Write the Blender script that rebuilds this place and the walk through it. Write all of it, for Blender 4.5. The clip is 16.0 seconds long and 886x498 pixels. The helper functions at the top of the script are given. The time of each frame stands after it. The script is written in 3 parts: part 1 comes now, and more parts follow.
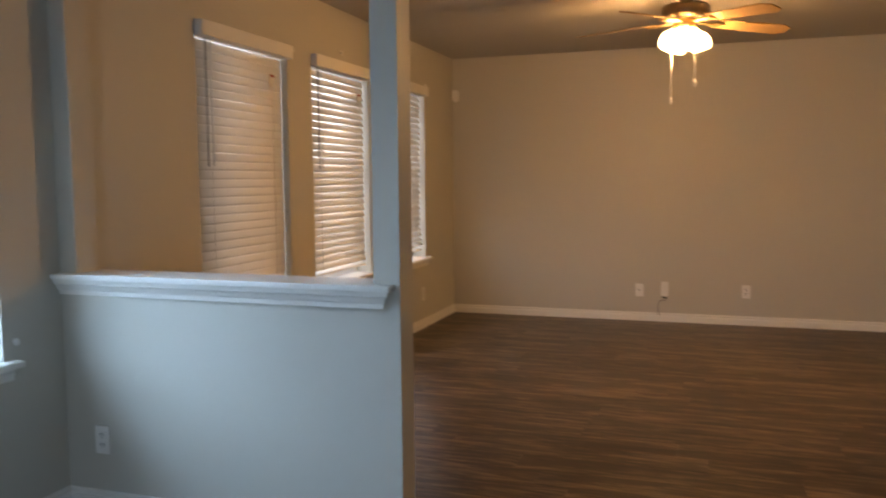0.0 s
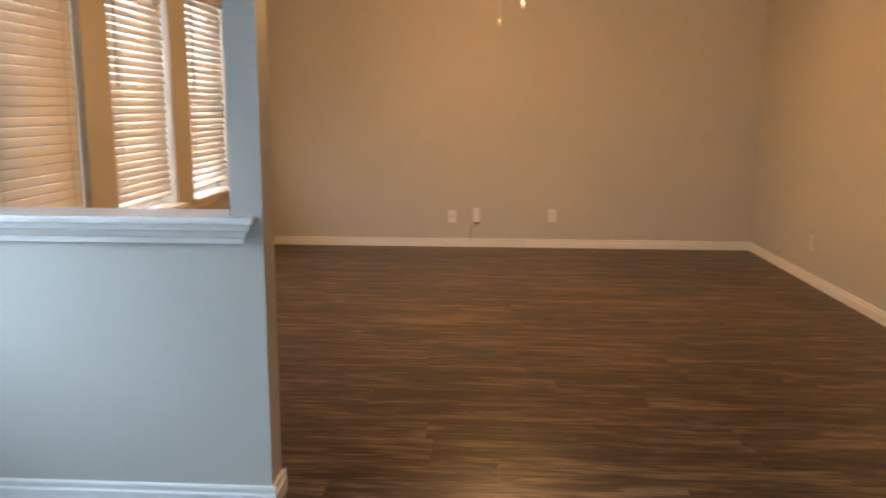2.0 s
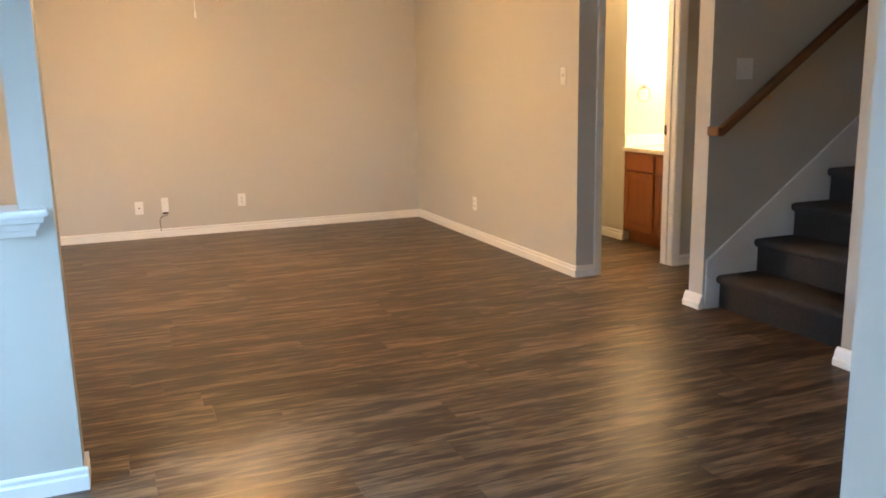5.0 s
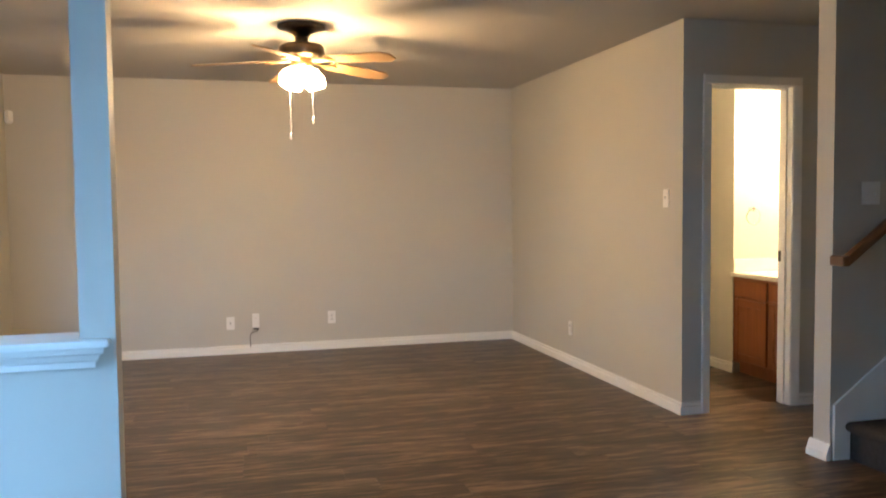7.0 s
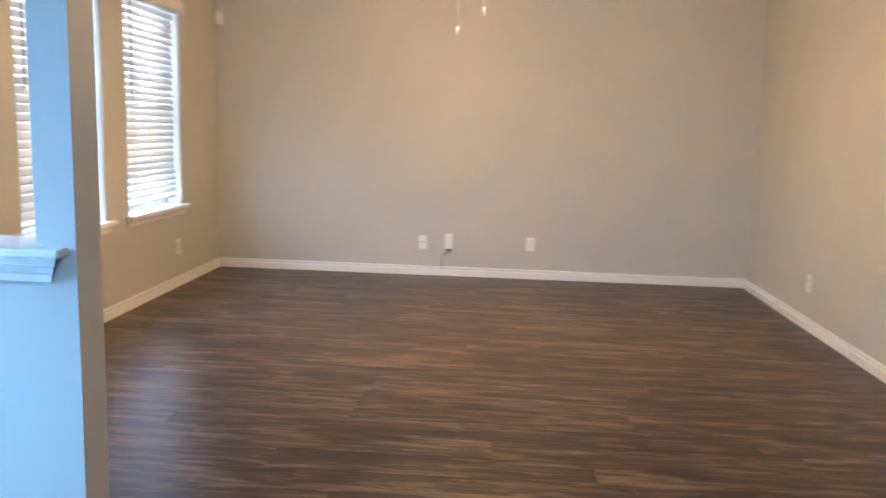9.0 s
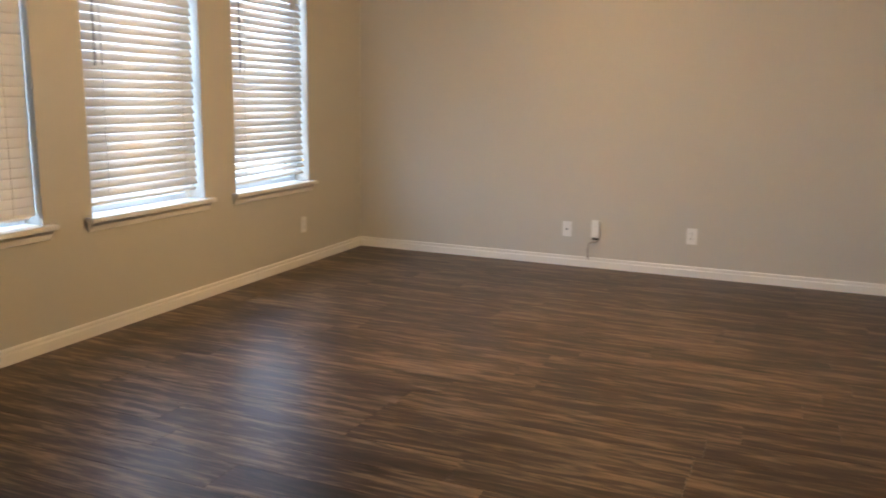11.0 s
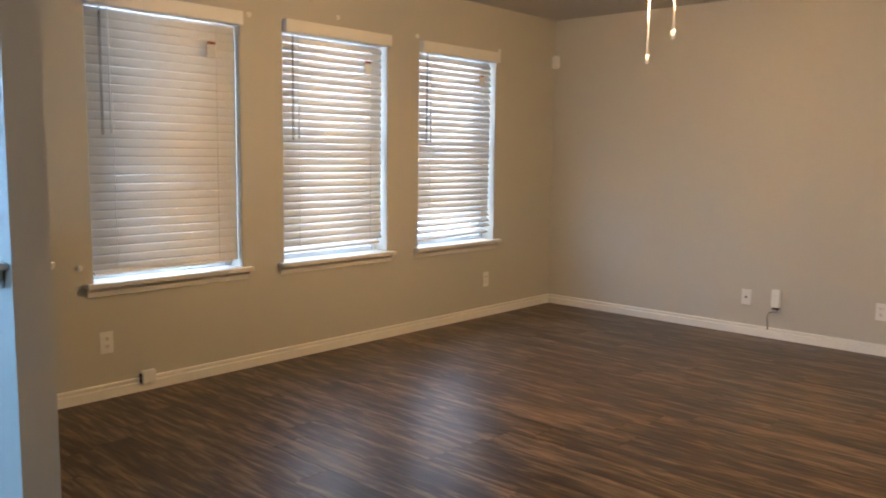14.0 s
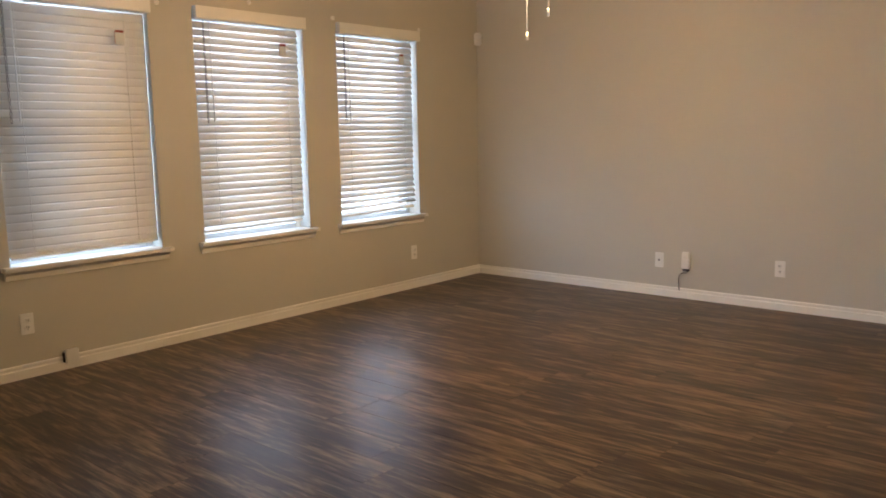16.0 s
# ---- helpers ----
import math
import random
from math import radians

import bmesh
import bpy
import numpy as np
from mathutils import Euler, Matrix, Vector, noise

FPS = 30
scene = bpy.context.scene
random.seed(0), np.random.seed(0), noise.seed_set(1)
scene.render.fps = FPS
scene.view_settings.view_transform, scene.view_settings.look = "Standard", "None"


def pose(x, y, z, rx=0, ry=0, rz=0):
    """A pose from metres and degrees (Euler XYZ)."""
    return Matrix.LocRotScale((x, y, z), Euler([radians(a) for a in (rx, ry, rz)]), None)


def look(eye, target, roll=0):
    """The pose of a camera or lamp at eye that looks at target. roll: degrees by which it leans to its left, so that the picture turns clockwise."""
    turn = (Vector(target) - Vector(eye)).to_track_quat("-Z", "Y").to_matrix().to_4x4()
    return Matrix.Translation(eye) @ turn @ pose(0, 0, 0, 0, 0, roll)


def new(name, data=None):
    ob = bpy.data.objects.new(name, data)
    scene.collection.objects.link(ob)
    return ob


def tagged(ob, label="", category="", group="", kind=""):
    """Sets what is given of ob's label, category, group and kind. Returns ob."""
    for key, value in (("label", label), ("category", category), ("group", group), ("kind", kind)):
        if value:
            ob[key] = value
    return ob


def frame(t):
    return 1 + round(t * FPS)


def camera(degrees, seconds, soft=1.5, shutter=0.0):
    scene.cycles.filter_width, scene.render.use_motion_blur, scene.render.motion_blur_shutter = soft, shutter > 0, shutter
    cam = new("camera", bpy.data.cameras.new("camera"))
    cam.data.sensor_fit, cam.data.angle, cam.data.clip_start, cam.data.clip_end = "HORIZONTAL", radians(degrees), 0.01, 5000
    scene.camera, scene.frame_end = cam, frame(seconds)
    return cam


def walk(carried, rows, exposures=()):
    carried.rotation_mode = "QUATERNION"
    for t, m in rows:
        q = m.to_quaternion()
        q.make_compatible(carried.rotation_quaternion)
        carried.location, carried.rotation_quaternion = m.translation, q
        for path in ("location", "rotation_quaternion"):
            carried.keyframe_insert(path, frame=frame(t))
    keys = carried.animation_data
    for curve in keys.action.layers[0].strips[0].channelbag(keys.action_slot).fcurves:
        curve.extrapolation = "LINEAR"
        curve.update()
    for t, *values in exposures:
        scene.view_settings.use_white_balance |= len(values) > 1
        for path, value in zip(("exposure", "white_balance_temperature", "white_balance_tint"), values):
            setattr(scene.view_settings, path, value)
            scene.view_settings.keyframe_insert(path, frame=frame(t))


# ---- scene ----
cam = camera(57.4, 16.0, 1.7, 0.5)
PATH = [
    (0, (2.438, -7.48, 1.305), (1.795, -5.594, 1.131), -0.5),
    (0.5, (2.378, -7.468, 1.284), (1.913, -5.54, 1.027), -0.3),
    (1, (2.332, -7.45, 1.28), (1.918, -5.518, 0.966), -0.4),
    (1.5, (2.224, -7.36, 1.265), (1.915, -5.413, 0.927), 0.1),
    (2, (2.095, -7.327, 1.274), (1.986, -5.36, 0.925), 0.2),
    (2.5, (1.931, -7.352, 1.283), (2.199, -5.404, 0.92), -2.0),
    (3, (1.838, -7.348, 1.27), (2.382, -5.46, 0.896), -1.8),
    (3.2, (1.822, -7.419, 1.277), (2.417, -5.548, 0.898), -1.0),
    (5.3, (1.591, -7.72, 1.289), (2.354, -5.911, 0.908), -0.6),
    (5.5, (1.585, -7.726, 1.31), (2.377, -5.91, 1.037), -0.6),
    (5.7, (1.58, -7.737, 1.324), (2.381, -5.913, 1.151), -0.7),
    (6, (1.574, -7.698, 1.333), (2.361, -5.862, 1.241), -1.0),
    (6.1, (1.563, -7.678, 1.326), (2.334, -5.834, 1.256), -1.0),
    (6.5, (1.605, -7.599, 1.337), (2.256, -5.708, 1.291), -1.3),
    (7, (1.732, -7.474, 1.323), (2.254, -5.547, 1.214), -0.6),
    (7.5, (1.894, -7.29, 1.286), (2.387, -5.363, 1.076), -1.0),
    (8, (2.018, -7.103, 1.315), (2.507, -5.182, 1.053), -1.7),
    (8.5, (2.209, -6.927, 1.271), (2.484, -4.967, 0.984), -0.7),
    (8.7, (2.284, -6.867, 1.252), (2.38, -4.891, 0.961), 0.4),
    (10.8, (3.19, -6.041, 1.272), (2.502, -4.202, 0.889), 1.0),
    (11, (3.213, -5.955, 1.262), (2.464, -4.139, 0.887), 1.0),
    (11.5, (3.257, -5.818, 1.234), (2.236, -4.146, 0.832), 2.6),
    (12, (3.367, -5.81, 1.223), (2.28, -4.18, 0.82), 2.3),
    (12.5, (3.483, -5.815, 1.237), (2.386, -4.191, 0.839), 2.8),
    (13, (3.645, -5.806, 1.254), (2.402, -4.275, 0.92), 2.4),
    (13.5, (3.872, -5.81, 1.292), (2.487, -4.395, 1.008), 2.1),
    (14, (4.079, -5.889, 1.306), (2.744, -4.419, 1.07), 0.8),
    (14.5, (4.239, -5.897, 1.304), (2.927, -4.404, 1.079), 0.4),
    (15, (4.364, -5.871, 1.298), (3.044, -4.389, 1.054), 1.4),
    (15.5, (4.504, -5.825, 1.301), (3.189, -4.343, 1.03), 0.4),
    (16, (4.525, -5.795, 1.3), (3.238, -4.292, 1.01), -1.0),
]
walk(cam, [(t, look(eye, target, roll)) for t, eye, target, roll in PATH],
     [(0, 0.85, 8700, 20), (0.6, 1.25, 8900, 20), (1.5, 1.25, 9500, 25), (2.4, 1.5, 8700, 18), (3.2, 2.0, 6600, 11), (5.3, 2.2, 7200, 12), (6.5, 1.78, 6300, 6), (8.7, 2.1, 5500, 7), (11, 1.6, 6000, 7), (16, 1.42, 6200, 9)])

# ---- world and light ----
world = bpy.data.worlds.new("sky")
scene.world = world
world.use_nodes = True
wn = world.node_tree.nodes
sky = wn.new("ShaderNodeTexSky")
sky.sky_type, sky.sun_disc = "NISHITA", False
sky.sun_elevation, sky.sun_rotation = radians(47), radians(101)
world.node_tree.links.new(sky.outputs[0], wn["Background"].inputs[0])
wn["Background"].inputs[1].default_value = 0.15

sun = new("sun", bpy.data.lights.new("sun", "SUN"))
sun.data.energy, sun.data.angle, sun.data.color = 3.5, radians(2), (1, 0.95, 0.88)
sun.matrix_world = look((10, -2, 11), (0, 0, 0))


def area_lamp(name, m, w, h, watts, color):
    d = bpy.data.lights.new(name, "AREA")
    d.shape, d.size, d.size_y, d.energy, d.color = "RECTANGLE", w, h, watts, color
    o = new(name, d)
    o.matrix_world = m
    return o


WINDOW_Y = [(-4.06, -3.165), (-2.865, -1.985), (-1.675, -0.80)]
SKYBLUE = (0.29, 0.58, 1.0)
# daylight standing in the openings of the windows; the south opening is unseen, added
area_lamp("daylight_dining", look((-0.215, -5.745, 1.35), (3, -5.745, 1.35)), 0.95, 1.36, 31, SKYBLUE)
area_lamp("daylight_south", look((2.25, -9.33, 1.05), (2.25, -5, 1.05)), 1.3, 1.95, 18, SKYBLUE)
for ya, yb in WINDOW_Y:
    area_lamp("daylight_window", look((-0.185, (ya + yb) / 2, 1.33), (2, (ya + yb) / 2, 1.33)), yb - ya - (0.20 if ya < -4 else 0.12), 1.40, 8.5 if ya < -4 else 6.5, (0.58, 0.75, 1.0))

# ---- materials ----


def mat(name, color, rough=0.6, metal=0.0, emit=None, strength=0.0, trans=0.0):
    m = bpy.data.materials.new(name)
    m.use_nodes = True
    b = m.node_tree.nodes["Principled BSDF"]
    b.inputs["Base Color"].default_value = (*color, 1)
    b.inputs["Roughness"].default_value = rough
    b.inputs["Metallic"].default_value = metal
    b.inputs["Transmission Weight"].default_value = trans
    if emit:
        b.inputs["Emission Color"].default_value = (*emit, 1)
        b.inputs["Emission Strength"].default_value = strength
    return m


def node(m, kind, **inputs):
    n = m.node_tree.nodes.new(kind)
    for k, v in inputs.items():
        n.inputs[k.replace("_", " ")].default_value = v
    return n


def link(m, a, b):
    m.node_tree.links.new(a, b)


def noisy(name, c1, c2, rough, scale=3.0, fine=120.0, bump=0.15, dist=0.002, metal=0.0, stretch=(1, 1, 1), r2=None):
    """Paint or cloth: two tones at a broad scale, fine relief."""
    m = mat(name, c1, rough, metal)
    b = m.node_tree.nodes["Principled BSDF"]
    tc = node(m, "ShaderNodeTexCoord")
    mp = node(m, "ShaderNodeMapping")
    mp.inputs["Scale"].default_value = stretch
    link(m, tc.outputs["Object"], mp.inputs["Vector"])
    n1 = node(m, "ShaderNodeTexNoise", Scale=scale, Detail=4.0)
    n2 = node(m, "ShaderNodeTexNoise", Scale=fine, Detail=3.0)
    link(m, mp.outputs[0], n1.inputs["Vector"])
    link(m, mp.outputs[0], n2.inputs["Vector"])
    mix = node(m, "ShaderNodeMix")
    mix.data_type = "RGBA"
    mix.inputs[6].default_value, mix.inputs[7].default_value = (*c1, 1), (*c2, 1)
    link(m, n1.outputs["Fac"], mix.inputs[0])
    link(m, mix.outputs[2], b.inputs["Base Color"])
    bp = node(m, "ShaderNodeBump", Strength=bump, Distance=dist)
    link(m, n2.outputs["Fac"], bp.inputs["Height"])
    link(m, bp.outputs[0], b.inputs["Normal"])
    if r2 is not None:
        mr = node(m, "ShaderNodeMapRange")
        mr.inputs["To Min"].default_value, mr.inputs["To Max"].default_value = rough, r2
        link(m, n1.outputs["Fac"], mr.inputs["Value"])
        link(m, mr.outputs[0], b.inputs["Roughness"])
    return m


def plank_material():
    m = mat("vinyl_plank", (0.1, 0.06, 0.04), 0.36)
    b = m.node_tree.nodes["Principled BSDF"]
    tc, oi = node(m, "ShaderNodeTexCoord"), node(m, "ShaderNodeObjectInfo")
    off = node(m, "ShaderNodeVectorMath")
    off.operation = "MULTIPLY_ADD"
    comb = node(m, "ShaderNodeCombineXYZ")
    geo, both = node(m, "ShaderNodeNewGeometry"), node(m, "ShaderNodeMath")
    link(m, oi.outputs["Random"], both.inputs[0])
    link(m, geo.outputs["Random Per Island"], both.inputs[1])
    for s in range(3):
        link(m, both.outputs[0], comb.inputs[s])
    off.inputs[1].default_value = (37, 53, 19)
    link(m, comb.outputs[0], off.inputs[0])
    link(m, tc.outputs["Object"], off.inputs[2])
    outs = []
    for stretch, scale, detail in (((0.8, 6, 1), 1.3, 4.0), ((2.8, 21, 1), 1.5, 4.0), ((5, 85, 1), 1.5, 3.0)):
        mp = node(m, "ShaderNodeMapping")
        mp.inputs["Scale"].default_value = stretch
        link(m, off.outputs[0], mp.inputs["Vector"])
        n = node(m, "ShaderNodeTexNoise", Scale=scale, Detail=detail, Roughness=0.5)
        n.inputs["Distortion"].default_value = 0.7
        link(m, mp.outputs[0], n.inputs["Vector"])
        outs.append(n.outputs["Fac"])
    r1 = node(m, "ShaderNodeValToRGB")
    e = r1.color_ramp.elements
    e[0].position, e[0].color = 0.37, (0.018, 0.0112, 0.0080, 1)
    e[1].position, e[1].color = 0.66, (0.235, 0.160, 0.102, 1)
    mid = e.new(0.5)
    mid.color = (0.064, 0.0395, 0.0258, 1)
    add = node(m, "ShaderNodeMath")
    add.operation = "MULTIPLY_ADD"
    add.inputs[1].default_value = 0.62
    link(m, outs[1], add.inputs[0])
    half = node(m, "ShaderNodeMath")
    half.operation = "MULTIPLY"
    half.inputs[1].default_value = 0.44
    link(m, outs[0], half.inputs[0])
    link(m, half.outputs[0], add.inputs[2])
    add2 = node(m, "ShaderNodeMath")
    add2.operation = "MULTIPLY_ADD"
    add2.inputs[1].default_value = 0.022
    link(m, both.outputs[0], add2.inputs[0])
    link(m, add.outputs[0], add2.inputs[2])
    sub = node(m, "ShaderNodeMath")
    sub.operation = "SUBTRACT"
    sub.inputs[1].default_value = 0.196
    link(m, add2.outputs[0], sub.inputs[0])
    fine = node(m, "ShaderNodeMath")
    fine.operation = "MULTIPLY_ADD"
    fine.inputs[1].default_value = 0.30
    link(m, outs[2], fine.inputs[0])
    link(m, sub.outputs[0], fine.inputs[2])
    link(m, fine.outputs[0], r1.inputs["Fac"])
    link(m, r1.outputs["Color"], b.inputs["Base Color"])
    mr = node(m, "ShaderNodeMapRange")
    mr.inputs["To Min"].default_value, mr.inputs["To Max"].default_value = 0.29, 0.40
    link(m, outs[1], mr.inputs["Value"])
    link(m, mr.outputs[0], b.inputs["Roughness"])
    b.inputs["Specular IOR Level"].default_value = 0.28
    bp = node(m, "ShaderNodeBump", Strength=0.16, Distance=0.0010)
    link(m, outs[1], bp.inputs["Height"])
    link(m, bp.outputs[0], b.inputs["Normal"])
    return m


def wood(name, c1, c2, axis_stretch, rough=0.4):
    m = noisy(name, c1, c2, rough, scale=2.5, fine=14.0, bump=0.1, dist=0.001, stretch=axis_stretch)
    return m


PAINT = noisy("wall_paint", (0.52, 0.497, 0.435), (0.555, 0.53, 0.468), 0.55, 1.2, 170.0, 0.22, 0.0016)
# white paint toned down to grey: the texture's shading is put into the colour
CEIL = noisy("shaded_ceiling_paint", (0.46, 0.44, 0.41), (0.50, 0.48, 0.45), 0.85, 1.5, 60.0, 0.5, 0.004)
TRIM = noisy("trim_paint", (0.80, 0.78, 0.73), (0.84, 0.82, 0.77), 0.35, 5.0, 60.0, 0.05, 0.001)
PLANK = plank_material()
SUBFLOOR = noisy("floor_joint", (0.012, 0.008, 0.006), (0.02, 0.014, 0.01), 0.8)
VINYL = noisy("window_vinyl", (0.74, 0.78, 0.80), (0.78, 0.81, 0.83), 0.4, 4.0)
BLIND = noisy("blind_slat", (0.86, 0.83, 0.77), (0.89, 0.86, 0.81), 0.45, 3.0, 40.0, 0.05, 0.0006, stretch=(1, 0.2, 1))
bl = BLIND.node_tree.nodes["Principled BSDF"]
bt = node(BLIND, "ShaderNodeBsdfTranslucent", Color=(0.85, 0.80, 0.74, 1))
bx = node(BLIND, "ShaderNodeMixShader", Fac=0.13)
link(BLIND, bl.outputs[0], bx.inputs[1])
link(BLIND, bt.outputs[0], bx.inputs[2])
link(BLIND, bx.outputs[0], BLIND.node_tree.nodes["Material Output"].inputs["Surface"])
GLASS = mat("window_glass", (1, 1, 1), 0.0, trans=1.0)
GLASS.node_tree.nodes["Principled BSDF"].inputs["IOR"].default_value = 1.02
PLASTIC = noisy("white_plastic", (0.80, 0.79, 0.76), (0.83, 0.82, 0.79), 0.35, 30.0, 300.0, 0.03, 0.0005)
DARK = mat("dark_slot", (0.02, 0.02, 0.02), 0.6)
CORD = mat("blind_cord", (0.80, 0.78, 0.73), 0.8)
CORD2 = mat("dark_cord", (0.16, 0.14, 0.12), 0.8)
BRONZE = noisy("aged_bronze", (0.10, 0.07, 0.045), (0.16, 0.115, 0.07), 0.35, 20.0, 150.0, 0.05, 0.0005, metal=0.9)
BRASS = mat("brass", (0.75, 0.55, 0.28), 0.3, 1.0)
CHROME = mat("chrome", (0.75, 0.75, 0.76), 0.12, 1.0)
BLADE = wood("fan_blade_oak", (0.42, 0.27, 0.13), (0.30, 0.18, 0.08), (1, 12, 12), 0.35)
SHADE = mat("lit_frosted_glass", (0.9, 0.85, 0.75), 0.4, emit=(1.0, 0.72, 0.40), strength=12.0)
st = node(SHADE, "ShaderNodeBsdfTransparent", Color=(1.0, 0.93, 0.82, 1))
sx = node(SHADE, "ShaderNodeMixShader", Fac=0.72)
link(SHADE, SHADE.node_tree.nodes["Principled BSDF"].outputs[0], sx.inputs[1])
link(SHADE, st.outputs[0], sx.inputs[2])
link(SHADE, sx.outputs[0], SHADE.node_tree.nodes["Material Output"].inputs["Surface"])
FANBULB = mat("lit_fan_bulb", (0.9, 0.85, 0.75), 0.4, emit=(1.0, 0.67, 0.35), strength=520.0)
BULB = mat("lit_bulb", (0.9, 0.85, 0.75), 0.4, emit=(1.0, 0.69, 0.38), strength=120.0)
CABINET = wood("stained_oak", (0.30, 0.100, 0.032), (0.17, 0.054, 0.017), (14, 14, 1), 0.35)
RAILWOOD = wood("rail_oak", (0.20, 0.090, 0.034), (0.13, 0.056, 0.020), (1, 10, 10), 0.35)
COUNTER = noisy("cultured_marble", (0.78, 0.74, 0.66), (0.84, 0.80, 0.72), 0.2, 6.0)
CARPET = noisy("stair_carpet", (0.034, 0.029, 0.027), (0.085, 0.072, 0.066), 0.95, 45.0, 420.0, 1.0, 0.006)
MIRROR = mat("mirror", (0.9, 0.9, 0.9), 0.02, 1.0)
GRASS = noisy("lawn", (0.06, 0.09, 0.03), (0.10, 0.12, 0.05), 0.9, 2.0, 30.0, 1.0, 0.03)
PAPER = mat("paper_label", (0.75, 0.73, 0.68), 0.6)
RED = mat("red_print", (0.35, 0.06, 0.03), 0.6)
BRICKS = noisy("clay_brick", (0.46, 0.36, 0.33), (0.58, 0.47, 0.43), 0.85, 9.0, 60.0, 0.4, 0.004)
MORTAR = noisy("mortar", (0.5, 0.46, 0.42), (0.58, 0.54, 0.5), 0.9, 8.0)

# ---- mesh helpers ----


def box(bm, a, b, m=None):
    lo, hi = [min(p, q) for p, q in zip(a, b)], [max(p, q) for p, q in zip(a, b)]
    vs = [bm.verts.new((x, y, z)) for x in (lo[0], hi[0]) for y in (lo[1], hi[1]) for z in (lo[2], hi[2])]
    fs = [bm.faces.new([vs[i] for i in f]) for f in ((0, 1, 3, 2), (4, 6, 7, 5), (0, 4, 5, 1), (2, 3, 7, 6), (0, 2, 6, 4), (1, 5, 7, 3))]
    if m is not None:
        bmesh.ops.transform(bm, matrix=m, verts=vs)
    return vs, fs


def boxes(*pairs, bevel=0.0, seg=1):
    bm = bmesh.new()
    for a, b in pairs:
        box(bm, a, b)
    if bevel:
        bmesh.ops.bevel(bm, geom=bm.edges[:], offset=bevel, segments=seg, affect="EDGES")
    return bm


def lathe(profile, n=24, center=(0, 0, 0)):
    """Turn (radius, z) pairs about z."""
    bm = bmesh.new()
    rings = []
    for r, z in profile:
        rings.append([bm.verts.new((center[0] + r * math.cos(2 * math.pi * i / n), center[1] + r * math.sin(2 * math.pi * i / n), center[2] + z)) for i in range(n)])
    for p, q in zip(rings, rings[1:]):
        for i in range(n):
            bm.faces.new((p[i], p[(i + 1) % n], q[(i + 1) % n], q[i]))
    bm.faces.new(rings[0][::-1])
    bm.faces.new(rings[-1])
    bmesh.ops.recalc_face_normals(bm, faces=bm.faces[:])
    for f in bm.faces:
        f.smooth = len(f.verts) == 4
    return bm


def tube(points, r, n=8):
    bm = bmesh.new()
    pts = [Vector(p) for p in points]
    rings = []
    for i, p in enumerate(pts):
        d = (pts[min(i + 1, len(pts) - 1)] - pts[max(i - 1, 0)]).normalized()
        u = d.cross(Vector((0, 0, 1)) if abs(d.z) < 0.9 else Vector((1, 0, 0))).normalized()
        v = d.cross(u)
        rings.append([bm.verts.new(p + r * (u * math.cos(2 * math.pi * k / n) + v * math.sin(2 * math.pi * k / n))) for k in range(n)])
    for p, q in zip(rings, rings[1:]):
        for k in range(n):
            bm.faces.new((p[k], p[(k + 1) % n], q[(k + 1) % n], q[k])).smooth = True
    bm.faces.new(rings[0][::-1])
    bm.faces.new(rings[-1])
    bmesh.ops.recalc_face_normals(bm, faces=bm.faces[:])
    return bm


def extrude_profile(profile, a, b, out):
    """Sweep (depth, height) pairs along the floor line from a to b; out: the horizontal way the depth points."""
    bm = bmesh.new()
    a, b, out = Vector((*a, 0)), Vector((*b, 0)), Vector((*out, 0))
    ends = [[bm.verts.new(p + out * d + Vector((0, 0, h))) for d, h in profile] for p in (a, b)]
    n = len(profile)
    for i in range(n):
        bm.faces.new((ends[0][i], ends[0][(i + 1) % n], ends[1][(i + 1) % n], ends[1][i]))
    bm.faces.new(ends[0][::-1])
    bm.faces.new(ends[1])
    bmesh.ops.recalc_face_normals(bm, faces=bm.faces[:])
    return bm


def mesh_object(name, bm, material):
    me = bpy.data.meshes.new(name)
    bm.to_mesh(me)
    bm.free()
    me.materials.append(material)
    return new(name, me)


def part(name, bm, material, parent, label=""):
    o = mesh_object(name, bm, material)
    o.parent = parent
    if label:
        o["label"] = label
    return o


def thing(name, label, category, group="", kind="", at=(0, 0, 0)):
    o = new(name)
    o.location = at
    return tagged(o, label, category, group, kind)


def structure(name, bm, material, label, category):
    return tagged(mesh_object(name, bm, material), label, category, "", "structure")


# ---- the large structure ----
H = 2.44
UP = 5.2
XE, YD = 4.46, -3.05          # living room's east wall; wall with the small door
WALL = "matte greige painted drywall wall"


def wall_x(name, x0, x1, y0, y1, holes=(), top=H, label=WALL):
    """A wall along y between x0 and x1, with holes (ya, yb, za, zb) through it."""
    bm = bmesh.new()
    y = y0
    for ya, yb, za, zb in sorted(holes):
        box(bm, (x0, y, 0), (x1, ya, top))
        if za > 0:
            box(bm, (x0, ya, 0), (x1, yb, za))
        box(bm, (x0, ya, zb), (x1, yb, top))
        y = yb
    box(bm, (x0, y, 0), (x1, y1, top))
    return structure(name, bm, PAINT, label, "wall")


def wall_y(name, y0, y1, x0, x1, holes=(), top=H, label=WALL):
    bm = bmesh.new()
    x = x0
    for xa, xb, za, zb in sorted(holes):
        box(bm, (x, y0, 0), (xa, y1, top))
        if za > 0:
            box(bm, (xa, y0, 0), (xb, y1, za))
        box(bm, (xa, y0, zb), (xb, y1, top))
        x = xb
    box(bm, (x, y0, 0), (x1, y1, top))
    return structure(name, bm, PAINT, label, "wall")


